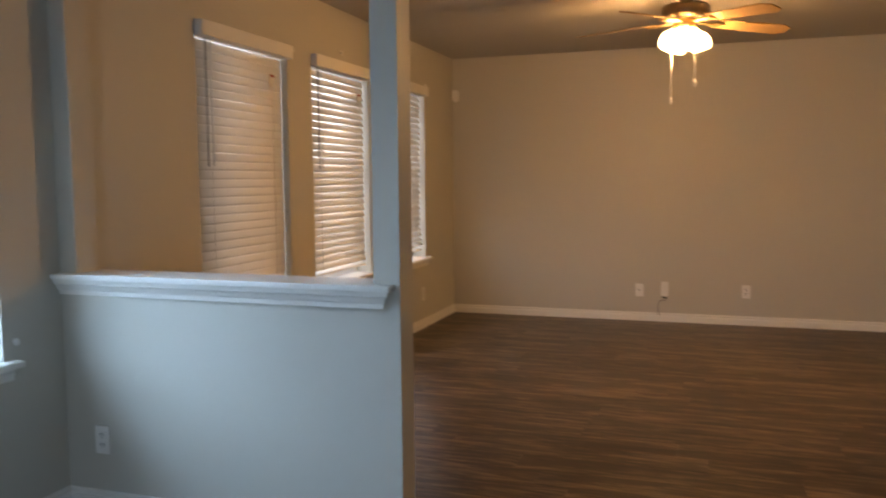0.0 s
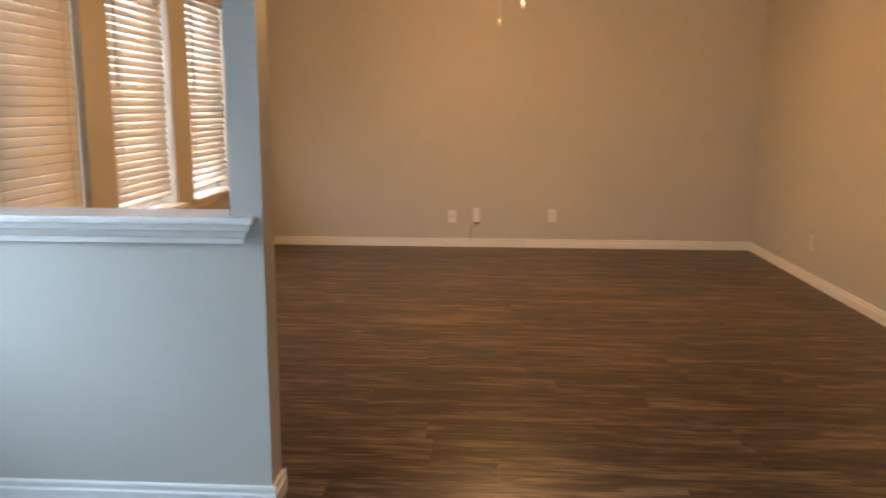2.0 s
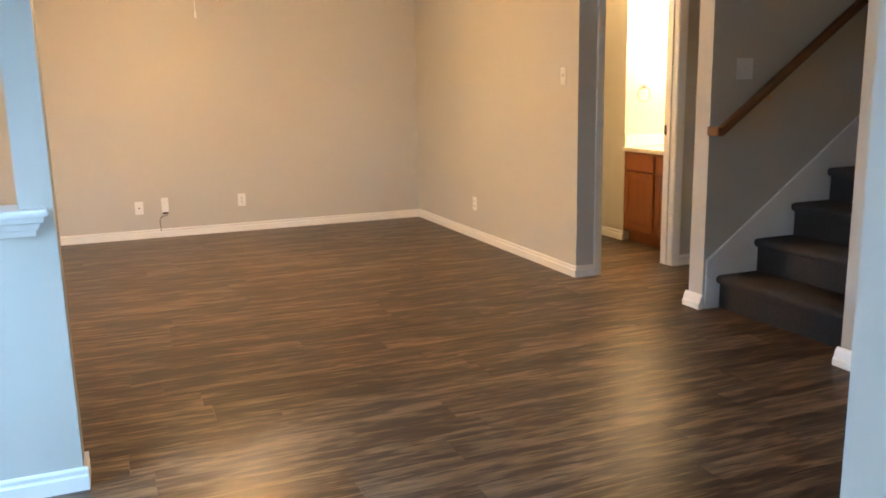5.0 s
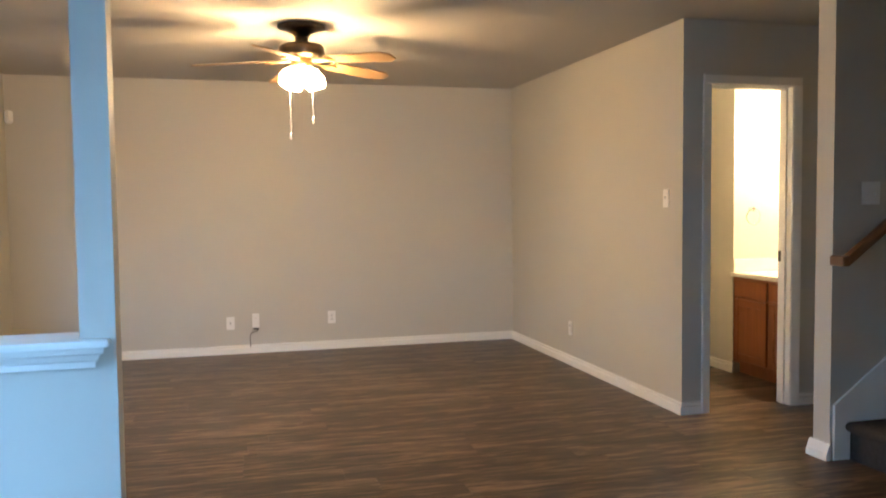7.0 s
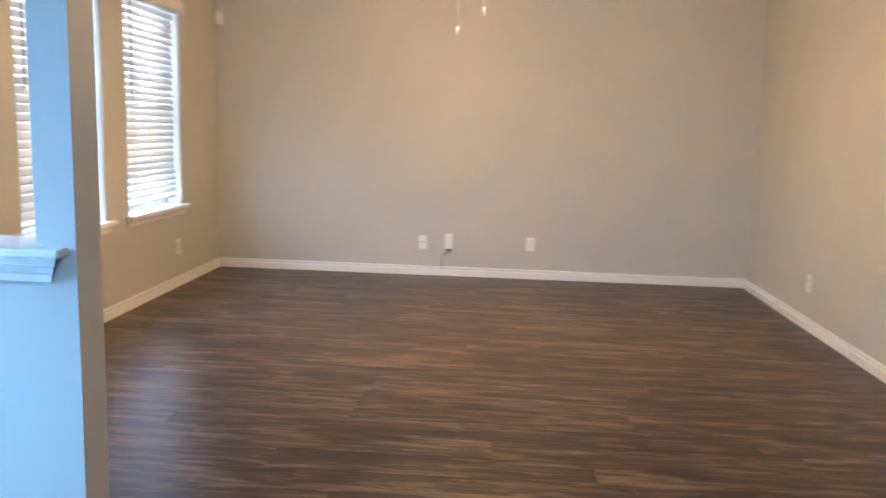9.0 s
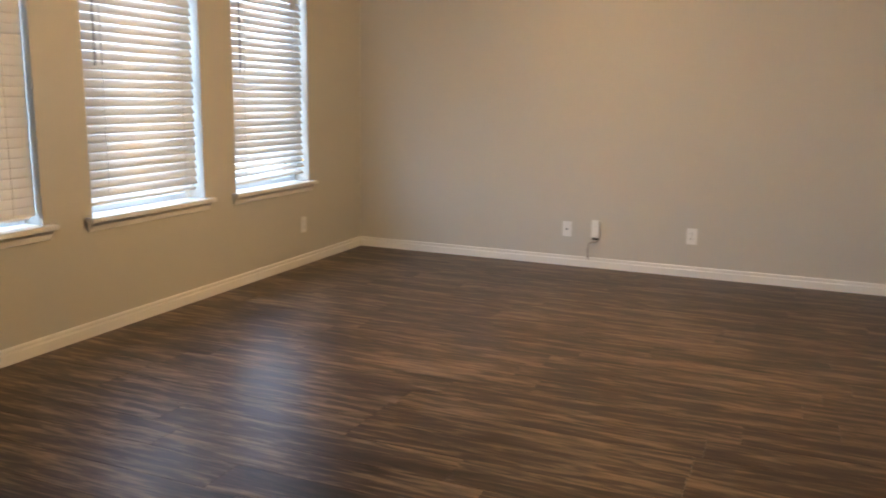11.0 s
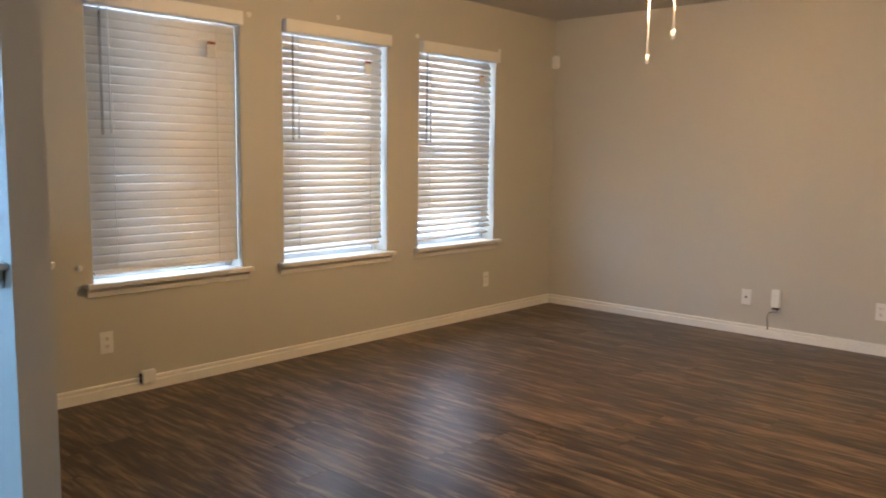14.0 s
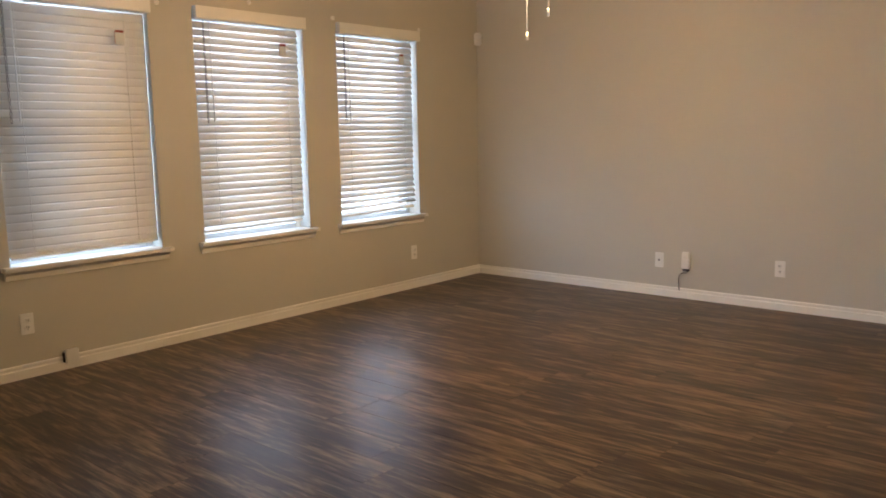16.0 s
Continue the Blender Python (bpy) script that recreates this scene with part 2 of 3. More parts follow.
WIN = WINDOW_Y
ZS, ZT = 0.60, 2.06
DWIN = (-6.25, -5.24)
wall_x("wall_west", -0.17, 0.0, -4.83, 0.0, [(a, b, ZS, ZT) for a, b in WIN])
wall_x("wall_west_dining", -0.21, -0.030, -9.2, -4.83, [(*DWIN, 0.63, ZT)])
wall_y("wall_north", 0.0, 0.15, -0.17, 6.3)
wall_x("wall_east", XE, XE + 0.12, YD + 0.12, 0.0)
DOOR = (4.658, 5.245, 2.045)
wall_y("wall_bath_south", YD, YD + 0.12, XE, 7.0, [(DOOR[0] - 0.02, DOOR[1] + 0.02, 0, DOOR[2] + 0.02)])
wall_y("wall_stair_north", -4.06, -3.94, 4.69, 8.0, top=UP, label="greige painted wall beside the carpeted stairs")
wall_y("wall_stair_south", -5.22, -5.10, 4.62, 8.0, top=UP, label="greige painted wall end beside the carpeted stairs")
wall_y("wall_hall_south", -6.52, -6.40, 3.16, 8.0)
wall_x("wall_hall_east", 8.0, 8.12, -6.52, -3.94, top=UP)
wall_x("wall_passage_east", 7.0, 7.12, -3.94, YD)
# the opening is added, out of view, as a way in for the south lamp
wall_y("wall_dining_south", -9.35, -9.20, -0.21, 6.12, [(1.55, 2.95, 0, 2.1)])
wall_x("wall_kitchen_east", 6.0, 6.12, -9.2, -6.52)
# bathroom
wall_x("wall_bath_west_return", 5.52, 5.62, -2.05, 0.0)
wall_y("wall_bath_niche_north", -2.05, -1.95, 5.62, 6.10)
wall_x("wall_bath_east", 6.10, 6.22, YD + 0.12, -1.95)

# half wall with its post, below an opening to the ceiling
bm = bmesh.new()
outline = [(-0.03, 0), (1.42, 0), (1.42, H), (1.322, H), (1.322, 0.90), (0.052, 0.90), (0.052, H), (-0.03, H)]
lo, hi = [bm.verts.new((x, -4.95, z)) for x, z in outline], [bm.verts.new((x, -4.83, z)) for x, z in outline]
bm.faces.new(lo), bm.faces.new(hi[::-1])
for i in range(8):
    bm.faces.new((lo[i], hi[i], hi[(i + 1) % 8], lo[(i + 1) % 8]))
bmesh.ops.recalc_face_normals(bm, faces=bm.faces[:])
structure("half_wall", bm, PAINT, "greige painted drywall half wall with a slim square post", "half wall")

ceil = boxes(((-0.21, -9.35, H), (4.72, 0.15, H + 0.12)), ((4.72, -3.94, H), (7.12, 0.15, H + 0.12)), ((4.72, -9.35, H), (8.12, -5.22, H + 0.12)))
structure("ceiling", ceil, CEIL, "white ceiling with a light orange-peel texture, toned darker for its shading", "ceiling")
structure("ceiling_stairwell", boxes(((4.6, -5.22, UP), (8.12, -3.94, UP + 0.1))), CEIL, "white ceiling above the stairwell, toned darker for its shading", "ceiling")
structure("wall_stairwell", boxes(((4.60, -5.22, H + 0.12), (4.72, -3.94, UP))), PAINT, "greige wall above the stair opening", "wall")

# ground outside and the neighbouring house
structure("ground", boxes(((-400, -400, -0.30), (400, 400, -0.12))), GRASS, "short green lawn around the house", "ground")


def neighbour_house():
    h = thing("neighbouring_house", "neighbouring house with a pinkish brick wall", "house", at=(-5.5, -2, -0.12))
    part("wall", boxes(((-6, -9, 0), (0, 8, 5.6))), MORTAR, h, "pale mortar behind red bricks")
    bm = bmesh.new()
    for r in range(71):
        for i in range(64):
            y = -9 + i * 0.27 + (r % 2) * 0.135
            if y + 0.25 < 8:
                box(bm, (0, y, 0.01 + r * 0.078), (0.012, y + 0.25, 0.01 + r * 0.078 + 0.066))
    part("brickwork", bm, BRICKS, h, "weathered pinkish clay bricks")["kind"] = "stuff"
    roof = bmesh.new()
    v = [roof.verts.new(p) for p in ((0.5, -9.4, 5.55), (0.5, 8.4, 5.55), (-3, 8.4, 7.2), (-3, -9.4, 7.2), (-6.5, -9.4, 5.55), (-6.5, 8.4, 5.55))]
    for f in ((0, 1, 2, 3), (3, 2, 5, 4), (0, 3, 4), (1, 5, 2), (0, 4, 5, 1)):
        roof.faces.new([v[i] for i in f])
    bmesh.ops.recalc_face_normals(roof, faces=roof.faces[:])
    part("roof", roof, noisy("roof_shingle", (0.12, 0.10, 0.09), (0.2, 0.17, 0.15), 0.9, 8.0), h, "grey-brown shingle roof")


neighbour_house()

# ---- trim ----
BASE = [(0, 0), (0.015, 0), (0.015, 0.049), (0.007, 0.053), (0.007, 0.061), (0.011, 0.066), (0.010, 0.074), (0.004, 0.078), (0, 0.078)]
PLINTH = [(0, 0), (0.034, 0), (0.034, 0.030), (0.026, 0.040), (0.020, 0.066), (0.010, 0.084), (0, 0.084)]


def baseboard(a, b, out, profile=BASE):
    structure("baseboard", extrude_profile(profile, a, b, out), TRIM, "white painted moulded baseboard along the wall", "baseboard")


t = 0.014
baseboard((0, -4.828), (0, 0), (1, 0))
baseboard((t, 0), (XE - t, 0), (0, -1))
baseboard((XE, 0), (XE, YD - t), (-1, 0))
baseboard((XE, YD), (4.594, YD), (0, -1))
baseboard((5.309, YD), (7.0, YD), (0, -1))
baseboard((-0.030 + t, -4.95), (1.42 + t, -4.95), (0, -1))
baseboard((1.42, -4.95), (1.42, -4.83), (1, 0))
baseboard((t, -4.83), (1.42 + t, -4.83), (0, 1))
baseboard((-0.030, -9.2), (-0.030, -4.95), (1, 0))
baseboard((4.69, -4.06 - t), (4.69, -3.94 + t), (-1, 0), PLINTH)
baseboard((4.69, -3.94), (7.0, -3.94), (0, 1))
baseboard((4.62, -5.22 - t), (4.62, -5.10 + t), (-1, 0), PLINTH)
baseboard((4.62, -5.22), (8.0, -5.22), (0, -1))
baseboard((3.16 - t, -6.40), (8.0, -6.40), (0, 1))
baseboard((3.16, -6.52 - t), (3.16, -6.40), (-1, 0))
baseboard((5.52, -2.05 - t), (5.52, -0.1), (-1, 0))


def half_wall_cap():
    c = thing("half_wall_cap", "white painted wooden cap with moulding on the half wall", "ledge", at=(0, 0, 0))
    bm = bmesh.new()
    plan = [(-0.030, -5.008), (1.406, -5.008), (1.406, -4.9505), (1.3205, -4.9505), (1.3205, -4.80), (-0.030, -4.80)]
    low, top = [[bm.verts.new((x, y, z)) for x, y in plan] for z in (0.926, 0.946)]
    bm.faces.new(low[::-1]), bm.faces.new(top)
    for i in range(6):
        bm.faces.new((low[i], low[(i + 1) % 6], top[(i + 1) % 6], top[i]))
    bmesh.ops.bevel(bm, geom=bm.edges[:], offset=0.004, segments=2, affect="EDGES")
    part("board", bm, TRIM, c)
    prof = [(0, 0.862), (0.012, 0.862), (0.014, 0.880), (0.022, 0.884), (0.030, 0.902), (0.042, 0.907), (0.046, 0.926), (0, 0.926)]
    bm = bmesh.new()
    ends = [[bm.verts.new((x + d * k, -4.95 - d, h)) for d, h in prof] for x, k in ((-0.028, 0.0), (1.352, 0.9))]
    for i in range(8):
        bm.faces.new((ends[0][i], ends[0][(i + 1) % 8], ends[1][(i + 1) % 8], ends[1][i]))
    bm.faces.new(ends[0][::-1]), bm.faces.new(ends[1])
    bmesh.ops.recalc_face_normals(bm, faces=bm.faces[:])
    part("front_moulding", bm, TRIM, c)
    part("back_moulding", extrude_profile(prof, (0.0, -4.83), (1.338, -4.83), (0, 1)), TRIM, c)


half_wall_cap()


# ---- windows and blinds ----
def window(name, ya, yb, z0, z1, x, depth):
    """A single-hung window in the wall whose room face is at x."""
    w = thing(name, "white vinyl single-hung window with painted sill", "window", kind="structure", at=(x, (ya + yb) / 2, z0))
    hw, h = (yb - ya) / 2, z1 - z0
    xo, xi = -depth + 0.005, -depth + 0.055
    fr = 0.04
    for nm, a, b in (("jamb", (xo, -hw, 0), (xi, -hw + fr, h)), ("jamb", (xo, hw - fr, 0), (xi, hw, h)), ("head", (xo, -hw + fr, h - fr), (xi, hw - fr, h)),
                     ("frame_sill", (xo, -hw + fr, 0), (xi, hw - fr, fr + 0.01)), ("meeting_rail", (xo + 0.008, -hw + fr, h * 0.5 - 0.02), (xi - 0.006, hw - fr, h * 0.5 + 0.02))):
        part(nm, boxes((a, b), bevel=0.003), VINYL, w)
    for za, zb in ((fr + 0.01, h * 0.5 - 0.02), (h * 0.5 + 0.02, h - fr)):
        p = part("pane", boxes(((xo + 0.022, -hw + fr, za), (xo + 0.026, hw - fr, zb))), GLASS, w)
        p.visible_shadow = False
    part("sill", boxes(((xi, -hw + 0.001, 0.0), (0.0, hw - 0.001, 0.018)), ((0.0, -hw - 0.05, -0.006), (0.055, hw + 0.05, 0.018)), bevel=0.004, seg=2), TRIM, w, "white painted window sill with horns")
    prof = [(0, -0.056), (0.010, -0.056), (0.016, -0.028), (0.026, -0.014), (0.028, -0.006), (0, -0.006)]
    part("apron", extrude_profile(prof, (0, -hw - 0.035), (0, hw + 0.035), (1, 0)), TRIM, w)
    return w


PITCH = 0.0465


def blind(ya, yb, z0, z1, x, tilt, drop, label, sag=0.0, kink=0.0, cords=False, tag=True, gap=0.010):
    """A slatted blind under its valance; drop: height of its bottom rail above the sill; sag: sideways slope of the lowest slats."""
    w = thing("window_blind", label, "blind", "window blinds", at=(x, (ya + yb) / 2, z1))
    hw, h = (yb - ya) / 2 - 0.012, z1 - z0
    part("valance", boxes(((0.026, -hw - 0.008, -0.046), (0.042, hw + 0.014, 0.032)), ((-0.03, -hw - 0.008, -0.046), (0.026, -hw + 0.004, 0.032)), ((-0.03, hw + 0.002, -0.046), (0.026, hw + 0.014, 0.032)), bevel=0.003), TRIM, w, "white wooden valance")
    part("head_rail", boxes(((-0.055, -hw + 0.004, -0.045), (-0.005, hw - 0.004, -0.002))), BLIND, w)
    bm = bmesh.new()
    secs = 5
    top, bot = [], []
    for i in range(secs + 1):
        u = -0.025 + 0.05 * i / secs
        crown = 0.003 * (1 - (u / 0.025) ** 2)
        for lst, dz in ((top, 0.0014), (bot, -0.0014)):
            lst.append([bm.verts.new((u, y, crown + dz)) for y in (-hw + 0.003, hw - gap)])
    for lst in (top, bot):
        for p, q in zip(lst, lst[1:]):
            bm.faces.new((p[0], p[1], q[1], q[0])).smooth = True
    for i in (0, secs):
        bm.faces.new((top[i][0], top[i][1], bot[i][1], bot[i][0]))
    for s in (0, 1):
        for i in range(secs):
            bm.faces.new((top[i][s], top[i + 1][s], bot[i + 1][s], bot[i][s]))
    bmesh.ops.recalc_face_normals(bm, faces=bm.faces[:])
    me = bpy.data.meshes.new("slat")
    bm.to_mesh(me)
    bm.free()
    me.materials.append(BLIND)
    zb = -h + drop
    n = int((-0.07 - (zb + 0.03)) / PITCH)
    rnd = random.Random(int(-ya * 100))
    for i in range(n + 1):
        o = new("slat", me)
        o.parent = w
        low = max(0.0, (i - n + 4) / 4)
        o.matrix_basis = pose(-0.046, 0, -0.075 - i * PITCH, sag * low + rnd.uniform(-0.12, 0.12), tilt + rnd.uniform(-2, 2) + kink * low, 0)
    m = pose(-0.046, 0, zb + 0.012, sag, tilt * 0.35, 0)
    bm = boxes(((-0.026, -hw + 0.008, -0.009), (0.026, hw - 0.036, 0.009)), bevel=0.003)
    bmesh.ops.transform(bm, matrix=m, verts=bm.verts[:])
    part("bottom_rail", bm, BLIND, w)
    for f in (-0.70, 0.70):
        y = f * hw
        for dx in (-0.017, -0.076):
            part("ladder_cord", tube([(dx, y, -0.05), (dx, y, zb + 0.02)], 0.0014, 5), CORD, w)
    part("tilt_wand", tube([(0.008, -hw + 0.105, -0.05), (0.010, -hw + 0.105, -0.68)], 0.004, 6), PLASTIC, w, "clear plastic tilt wand")
    if cords:
        for k in range(2):
            pts = [(0.009 + 0.004 * math.cos(i * 1.1 + k * 3.14), -hw + 0.060 + 0.006 * math.sin(i * 1.1 + k * 3.14), -0.05 - i * 0.0125) for i in range(52)]
            part("pull_cord", tube(pts, 0.0022, 5), CORD2, w, "twisted pull cord")
    if tag:
        part("warning_tag", boxes(((0.004, hw - 0.20, -0.24), (0.0055, hw - 0.145, -0.155))), PAPER, w, "white paper warning tag")
        part("tag_print", boxes(((0.0057, hw - 0.198, -0.170), (0.0063, hw - 0.147, -0.157)), ((0.0057, hw - 0.204, -0.235), (0.0063, hw - 0.201, -0.165))), RED, w, "dark red printed band")
    return w


for i, (a, b) in enumerate(WIN):
    window(f"window_{i + 1}", a, b, ZS, ZT, 0.0, 0.17)
window("window_4", *DWIN, 0.63, ZT, -0.030, 0.18)
# unseen door frame around the added opening that lights the half wall
glazed = thing("added_door", "white patio door frame, unseen, added behind the walk to let in daylight", "glass door", kind="structure", at=(1.55, -9.35, 0))
for a, c in (((0, 0.04, 0), (0.06, 0.1, 2.1)), ((1.34, 0.04, 0), (1.4, 0.1, 2.1)), ((0.06, 0.04, 2.04), (1.34, 0.1, 2.1)), ((0.06, 0.04, 0), (1.34, 0.1, 0.06)), ((0.68, 0.04, 0.06), (0.72, 0.1, 2.04))):
    part("frame_bar", boxes((a, c), bevel=0.004), VINYL, glazed)
blind(*WIN[0], ZS, ZT, 0.0, 84, 0.055, "cream slatted blind with closed slats over the window", 0.3, 0, True, gap=-0.007)
blind(*WIN[1], ZS, ZT, 0.0, 66, 0.075, "white slatted blind with open slats over the window", 0.6, 0, True)
blind(*WIN[2], ZS, ZT, 0.0, 63, 0.070, "white slatted blind with open slats hanging crooked at the bottom", 1.6, -30, True)
blind(*DWIN, 0.63, ZT, -0.030, 46, 0.06, "white slatted blind in the dining room window", 0.2, 0, tag=False)


# ---- small things on the walls ----
def outlet(m, kind="outlet"):
    """Plate in the local xz plane, facing -y."""
    names = {"outlet": ("wall_outlet", "white plastic duplex outlet low on the wall", "outlet"), "coax": ("cable_plate", "white plastic cable plate low on the wall", "wall plate"),
             "switch": ("light_switch", "white plastic light switch on the wall", "light switch"), "blank": ("double_switch_plate", "white double switch plate above the handrail", "light switch")}
    o = thing(names[kind][0], names[kind][1], names[kind][2])
    hw = 0.058 if kind == "blank" else 0.036
    part("plate", boxes(((-hw, -0.006, -0.058), (hw, 0, 0.058)), bevel=0.003, seg=2), PLASTIC, o)
    if kind == "outlet":
        for z in (-0.02, 0.02):
            r = part("receptacle", boxes(((-0.017, -0.008, z - 0.014), (0.017, -0.0055, z + 0.014)), bevel=0.002), PLASTIC, o)
            part("slots", boxes(((-0.008, -0.0088, z - 0.004), (-0.005, -0.0079, z + 0.008)), ((0.005, -0.0088, z - 0.004), (0.008, -0.0079, z + 0.008)), ((-0.002, -0.0088, z - 0.011), (0.002, -0.0079, z - 0.007))), DARK, r)
        part("screw", boxes(((-0.003, -0.0072, -0.003), (0.003, -0.0055, 0.003)), bevel=0.001), PLASTIC, o)
    if kind == "coax":
        part("socket", tube([(0, -0.005, 0), (0, -0.016, 0)], 0.006, 10), DARK, o)
    if kind == "switch":
        part("toggle", boxes(((-0.005, -0.016, -0.004), (0.005, -0.005, 0.012)), bevel=0.002), PLASTIC, o)
    if kind == "blank":
        for x in (-0.023, 0.023):
            part("toggle", boxes(((x - 0.005, -0.016, -0.012), (x + 0.005, -0.005, 0.004)), bevel=0.002), PLASTIC, o)
    o.matrix_basis = m
    return o


outlet(pose(1.772, 0, 0.280), "coax")
outlet(pose(2.680, 0, 0.295))
outlet(pose(0, -0.885, 0.300, 0, 0, 90))
outlet(pose(0, -4.003, 0.298, 0, 0, 90))
outlet(pose(XE, -1.385, 0.303, 0, 0, -90))
outlet(pose(XE, -2.862, 1.350, 0, 0, -90), "switch")
outlet(pose(4.914, -4.06, 1.360), "blank")
outlet(pose(0.145, -4.95, 0.285))


def data_box():
    o = thing("network_box", "small white plastic box with a dangling cord", "junction box", at=(1.992, 0, 0.295))
    part("body", boxes(((-0.030, -0.032, -0.064), (0.032, 0, 0.066)), bevel=0.006, seg=2), PLASTIC, o)
    part("plug", boxes(((-0.022, -0.026, -0.080), (0.026, -0.006, -0.0645)), bevel=0.003), DARK, o, "dark cord plug under the box")
    part("led_panel", boxes(((-0.012, -0.0352, 0.02), (0.012, -0.0338, 0.03))), PAPER, o)
    pts = [(0.02, -0.018, -0.078), (0.01, -0.03, -0.094), (-0.015, -0.034, -0.096), (-0.04, -0.03, -0.108), (-0.054, -0.022, -0.14), (-0.050, -0.018, -0.20), (-0.048, -0.016, -0.235)]
    part("cord", tube(pts, 0.004, 6), CORD2, o, "thin grey cord")


data_box()


def sensor():
    o = thing("motion_sensor", "white plastic motion sensor in the room corner", "sensor", at=(0.03, -0.03, 2.085))
    bm = boxes(((-0.032, -0.022, -0.055), (0.032, 0.022, 0.055)), bevel=0.012, seg=3)
    bmesh.ops.transform(bm, matrix=pose(0.012, -0.012, 0, 0, 0, 45), verts=bm.verts[:])
    part("body", bm, PLASTIC, o)
    bm = boxes(((-0.020, -0.026, -0.035), (0.020, -0.02, 0.005)), bevel=0.004, seg=2)
    bmesh.ops.transform(bm, matrix=pose(0.012, -0.012, 0, 0, 0, 45), verts=bm.verts[:])
    part("lens", bm, TRIM, o)


sensor()


def phone_box():
    o = thing("phone_jack", "small white phone jack on the baseboard", "junction box", at=(0.0, -3.80, 0.078))
    part("body", boxes(((0.0, -0.024, -0.042), (0.030, 0.056, 0.034)), bevel=0.005, seg=2), PLASTIC, o)
    # dark block that stands in for the shadow beside the white body
    part("socket", boxes(((0.004, -0.032, -0.036), (0.026, -0.023, 0.022)), bevel=0.003), DARK, o, "dark block for the shade on the jack's left side")


phone_box()

for y, z in ((-3.10, 2.085), (-2.43, 2.155), (-1.70, 2.12), (-0.77, 2.11), (-4.13, 0.70)):
    o = thing("wall_anchor", "small white blind bracket screwed to the wall", "bracket", "wall brackets", at=(0, y, z))
    part("disc", tube([(0, 0, 0), (0.006, 0, 0)], 0.016, 12), PLASTIC, o)
    part("pin", tube([(0.005, 0, 0), (0.012, 0, 0)], 0.005, 8), PLASTIC, o)
o = thing("wall_anchor", "small white blind bracket screwed to the wall", "bracket", "wall brackets", at=(-0.030, -5.18, 0.712))
part("disc", tube([(0, 0, 0), (0.006, 0, 0)], 0.014, 12), PLASTIC, o)
part("pin", tube([(0.005, 0, 0), (0.012, 0, 0)], 0.005, 8), PLASTIC, o)


# ---- ceiling fan ----
def ceiling_fan(x, y):
    f = thing("ceiling_fan", "bronze ceiling fan with oak blades and lit glass shades", "ceiling fan", at=(x, y, H))
    part("canopy", lathe([(0.03, 0), (0.145, 0), (0.147, -0.018), (0.10, -0.032), (0.055, -0.055), (0.045, -0.075)], 32), BRONZE, f)
    part("neck", lathe([(0.045, -0.072), (0.040, -0.10), (0.05, -0.115)], 24), BRONZE, f)
    part("motor_housing", lathe([(0.05, -0.113), (0.125, -0.120), (0.140, -0.135), (0.140, -0.175), (0.125, -0.195), (0.08, -0.205)], 36), BRONZE, f)
    part("switch_housing", lathe([(0.06, -0.204), (0.062, -0.24), (0.05, -0.262), (0.03, -0.275)], 24), BRASS, f)
    for k in range(5):
        az = radians(-10 + 72 * k)
        m = pose(0, 0, -0.218, 0, 0, 90 - math.degrees(az)) @ pose(0, 0, 0, 0, 3.5, 0)
        bm = boxes(((0.07, -0.022, -0.004), (0.20, 0.022, 0.004)), bevel=0.002)
        box(bm, (0.17, -0.045, -0.004), (0.23, 0.045, 0.004))
        bmesh.ops.transform(bm, matrix=m, verts=bm.verts[:])
        part("blade_iron", bm, BRASS, f)
        bm = bmesh.new()
        out = [(0.20, -0.055), (0.61, -0.070), (0.665, -0.035), (0.665, 0.035), (0.61, 0.070), (0.20, 0.055)]
        lo = [bm.verts.new((a, b, 0.004)) for a, b in out]
        hi = [bm.verts.new((a, b, 0.011)) for a, b in out]
        bm.faces.new(lo[::-1])
        bm.faces.new(hi)
        for i in range(6):
            bm.faces.new((lo[i], lo[(i + 1) % 6], hi[(i + 1) % 6], hi[i]))
        b = part("blade", bm, BLADE, f)
        b.matrix_basis = m @ pose(0, 0, 0, -12, 0, 0)
    for k in range(4):
        a = radians(30 + 90 * k)
        dx, dy = math.cos(a), math.sin(a)
        part("lamp_arm", tube([(0.04 * dx, 0.04 * dy, -0.245), (0.07 * dx, 0.07 * dy, -0.252), (0.085 * dx, 0.085 * dy, -0.275)], 0.012, 10), BRASS, f)
        bm = lathe([(0.022, 0), (0.030, -0.010), (0.052, -0.030), (0.064, -0.058), (0.065, -0.085), (0.058, -0.108), (0.050, -0.118), (0.02, -0.120)], 24)
        bmesh.ops.transform(bm, matrix=pose(0.072 * dx, 0.072 * dy, -0.270) @ Matrix.Rotation(radians(20), 4, Vector((dy, -dx, 0))), verts=bm.verts[:])
        sh = part("shade", bm, SHADE, f, "lit frosted glass shade")
        part("bulb", lathe([(0.010, -0.318), (0.020, -0.332), (0.024, -0.350), (0.019, -0.368), (0.006, -0.374)], 16, (0.078 * dx, 0.078 * dy, 0)), FANBULB, sh, "glowing light bulb")
    for cx, cy, zl in ((-0.078, 0.0, -0.70), (0.060, -0.02, -0.60)):
        c = part("pull_chain", tube([(cx, cy, -0.26), (cx, cy, zl + 0.04)], 0.0035, 6), PLASTIC, f, "white beaded pull chain")
        part("fob", tube([(cx, cy, zl + 0.04), (cx, cy, zl)], 0.0065, 8), PLASTIC, c, "white pull fob")


ceiling_fan(2.228, -2.345)


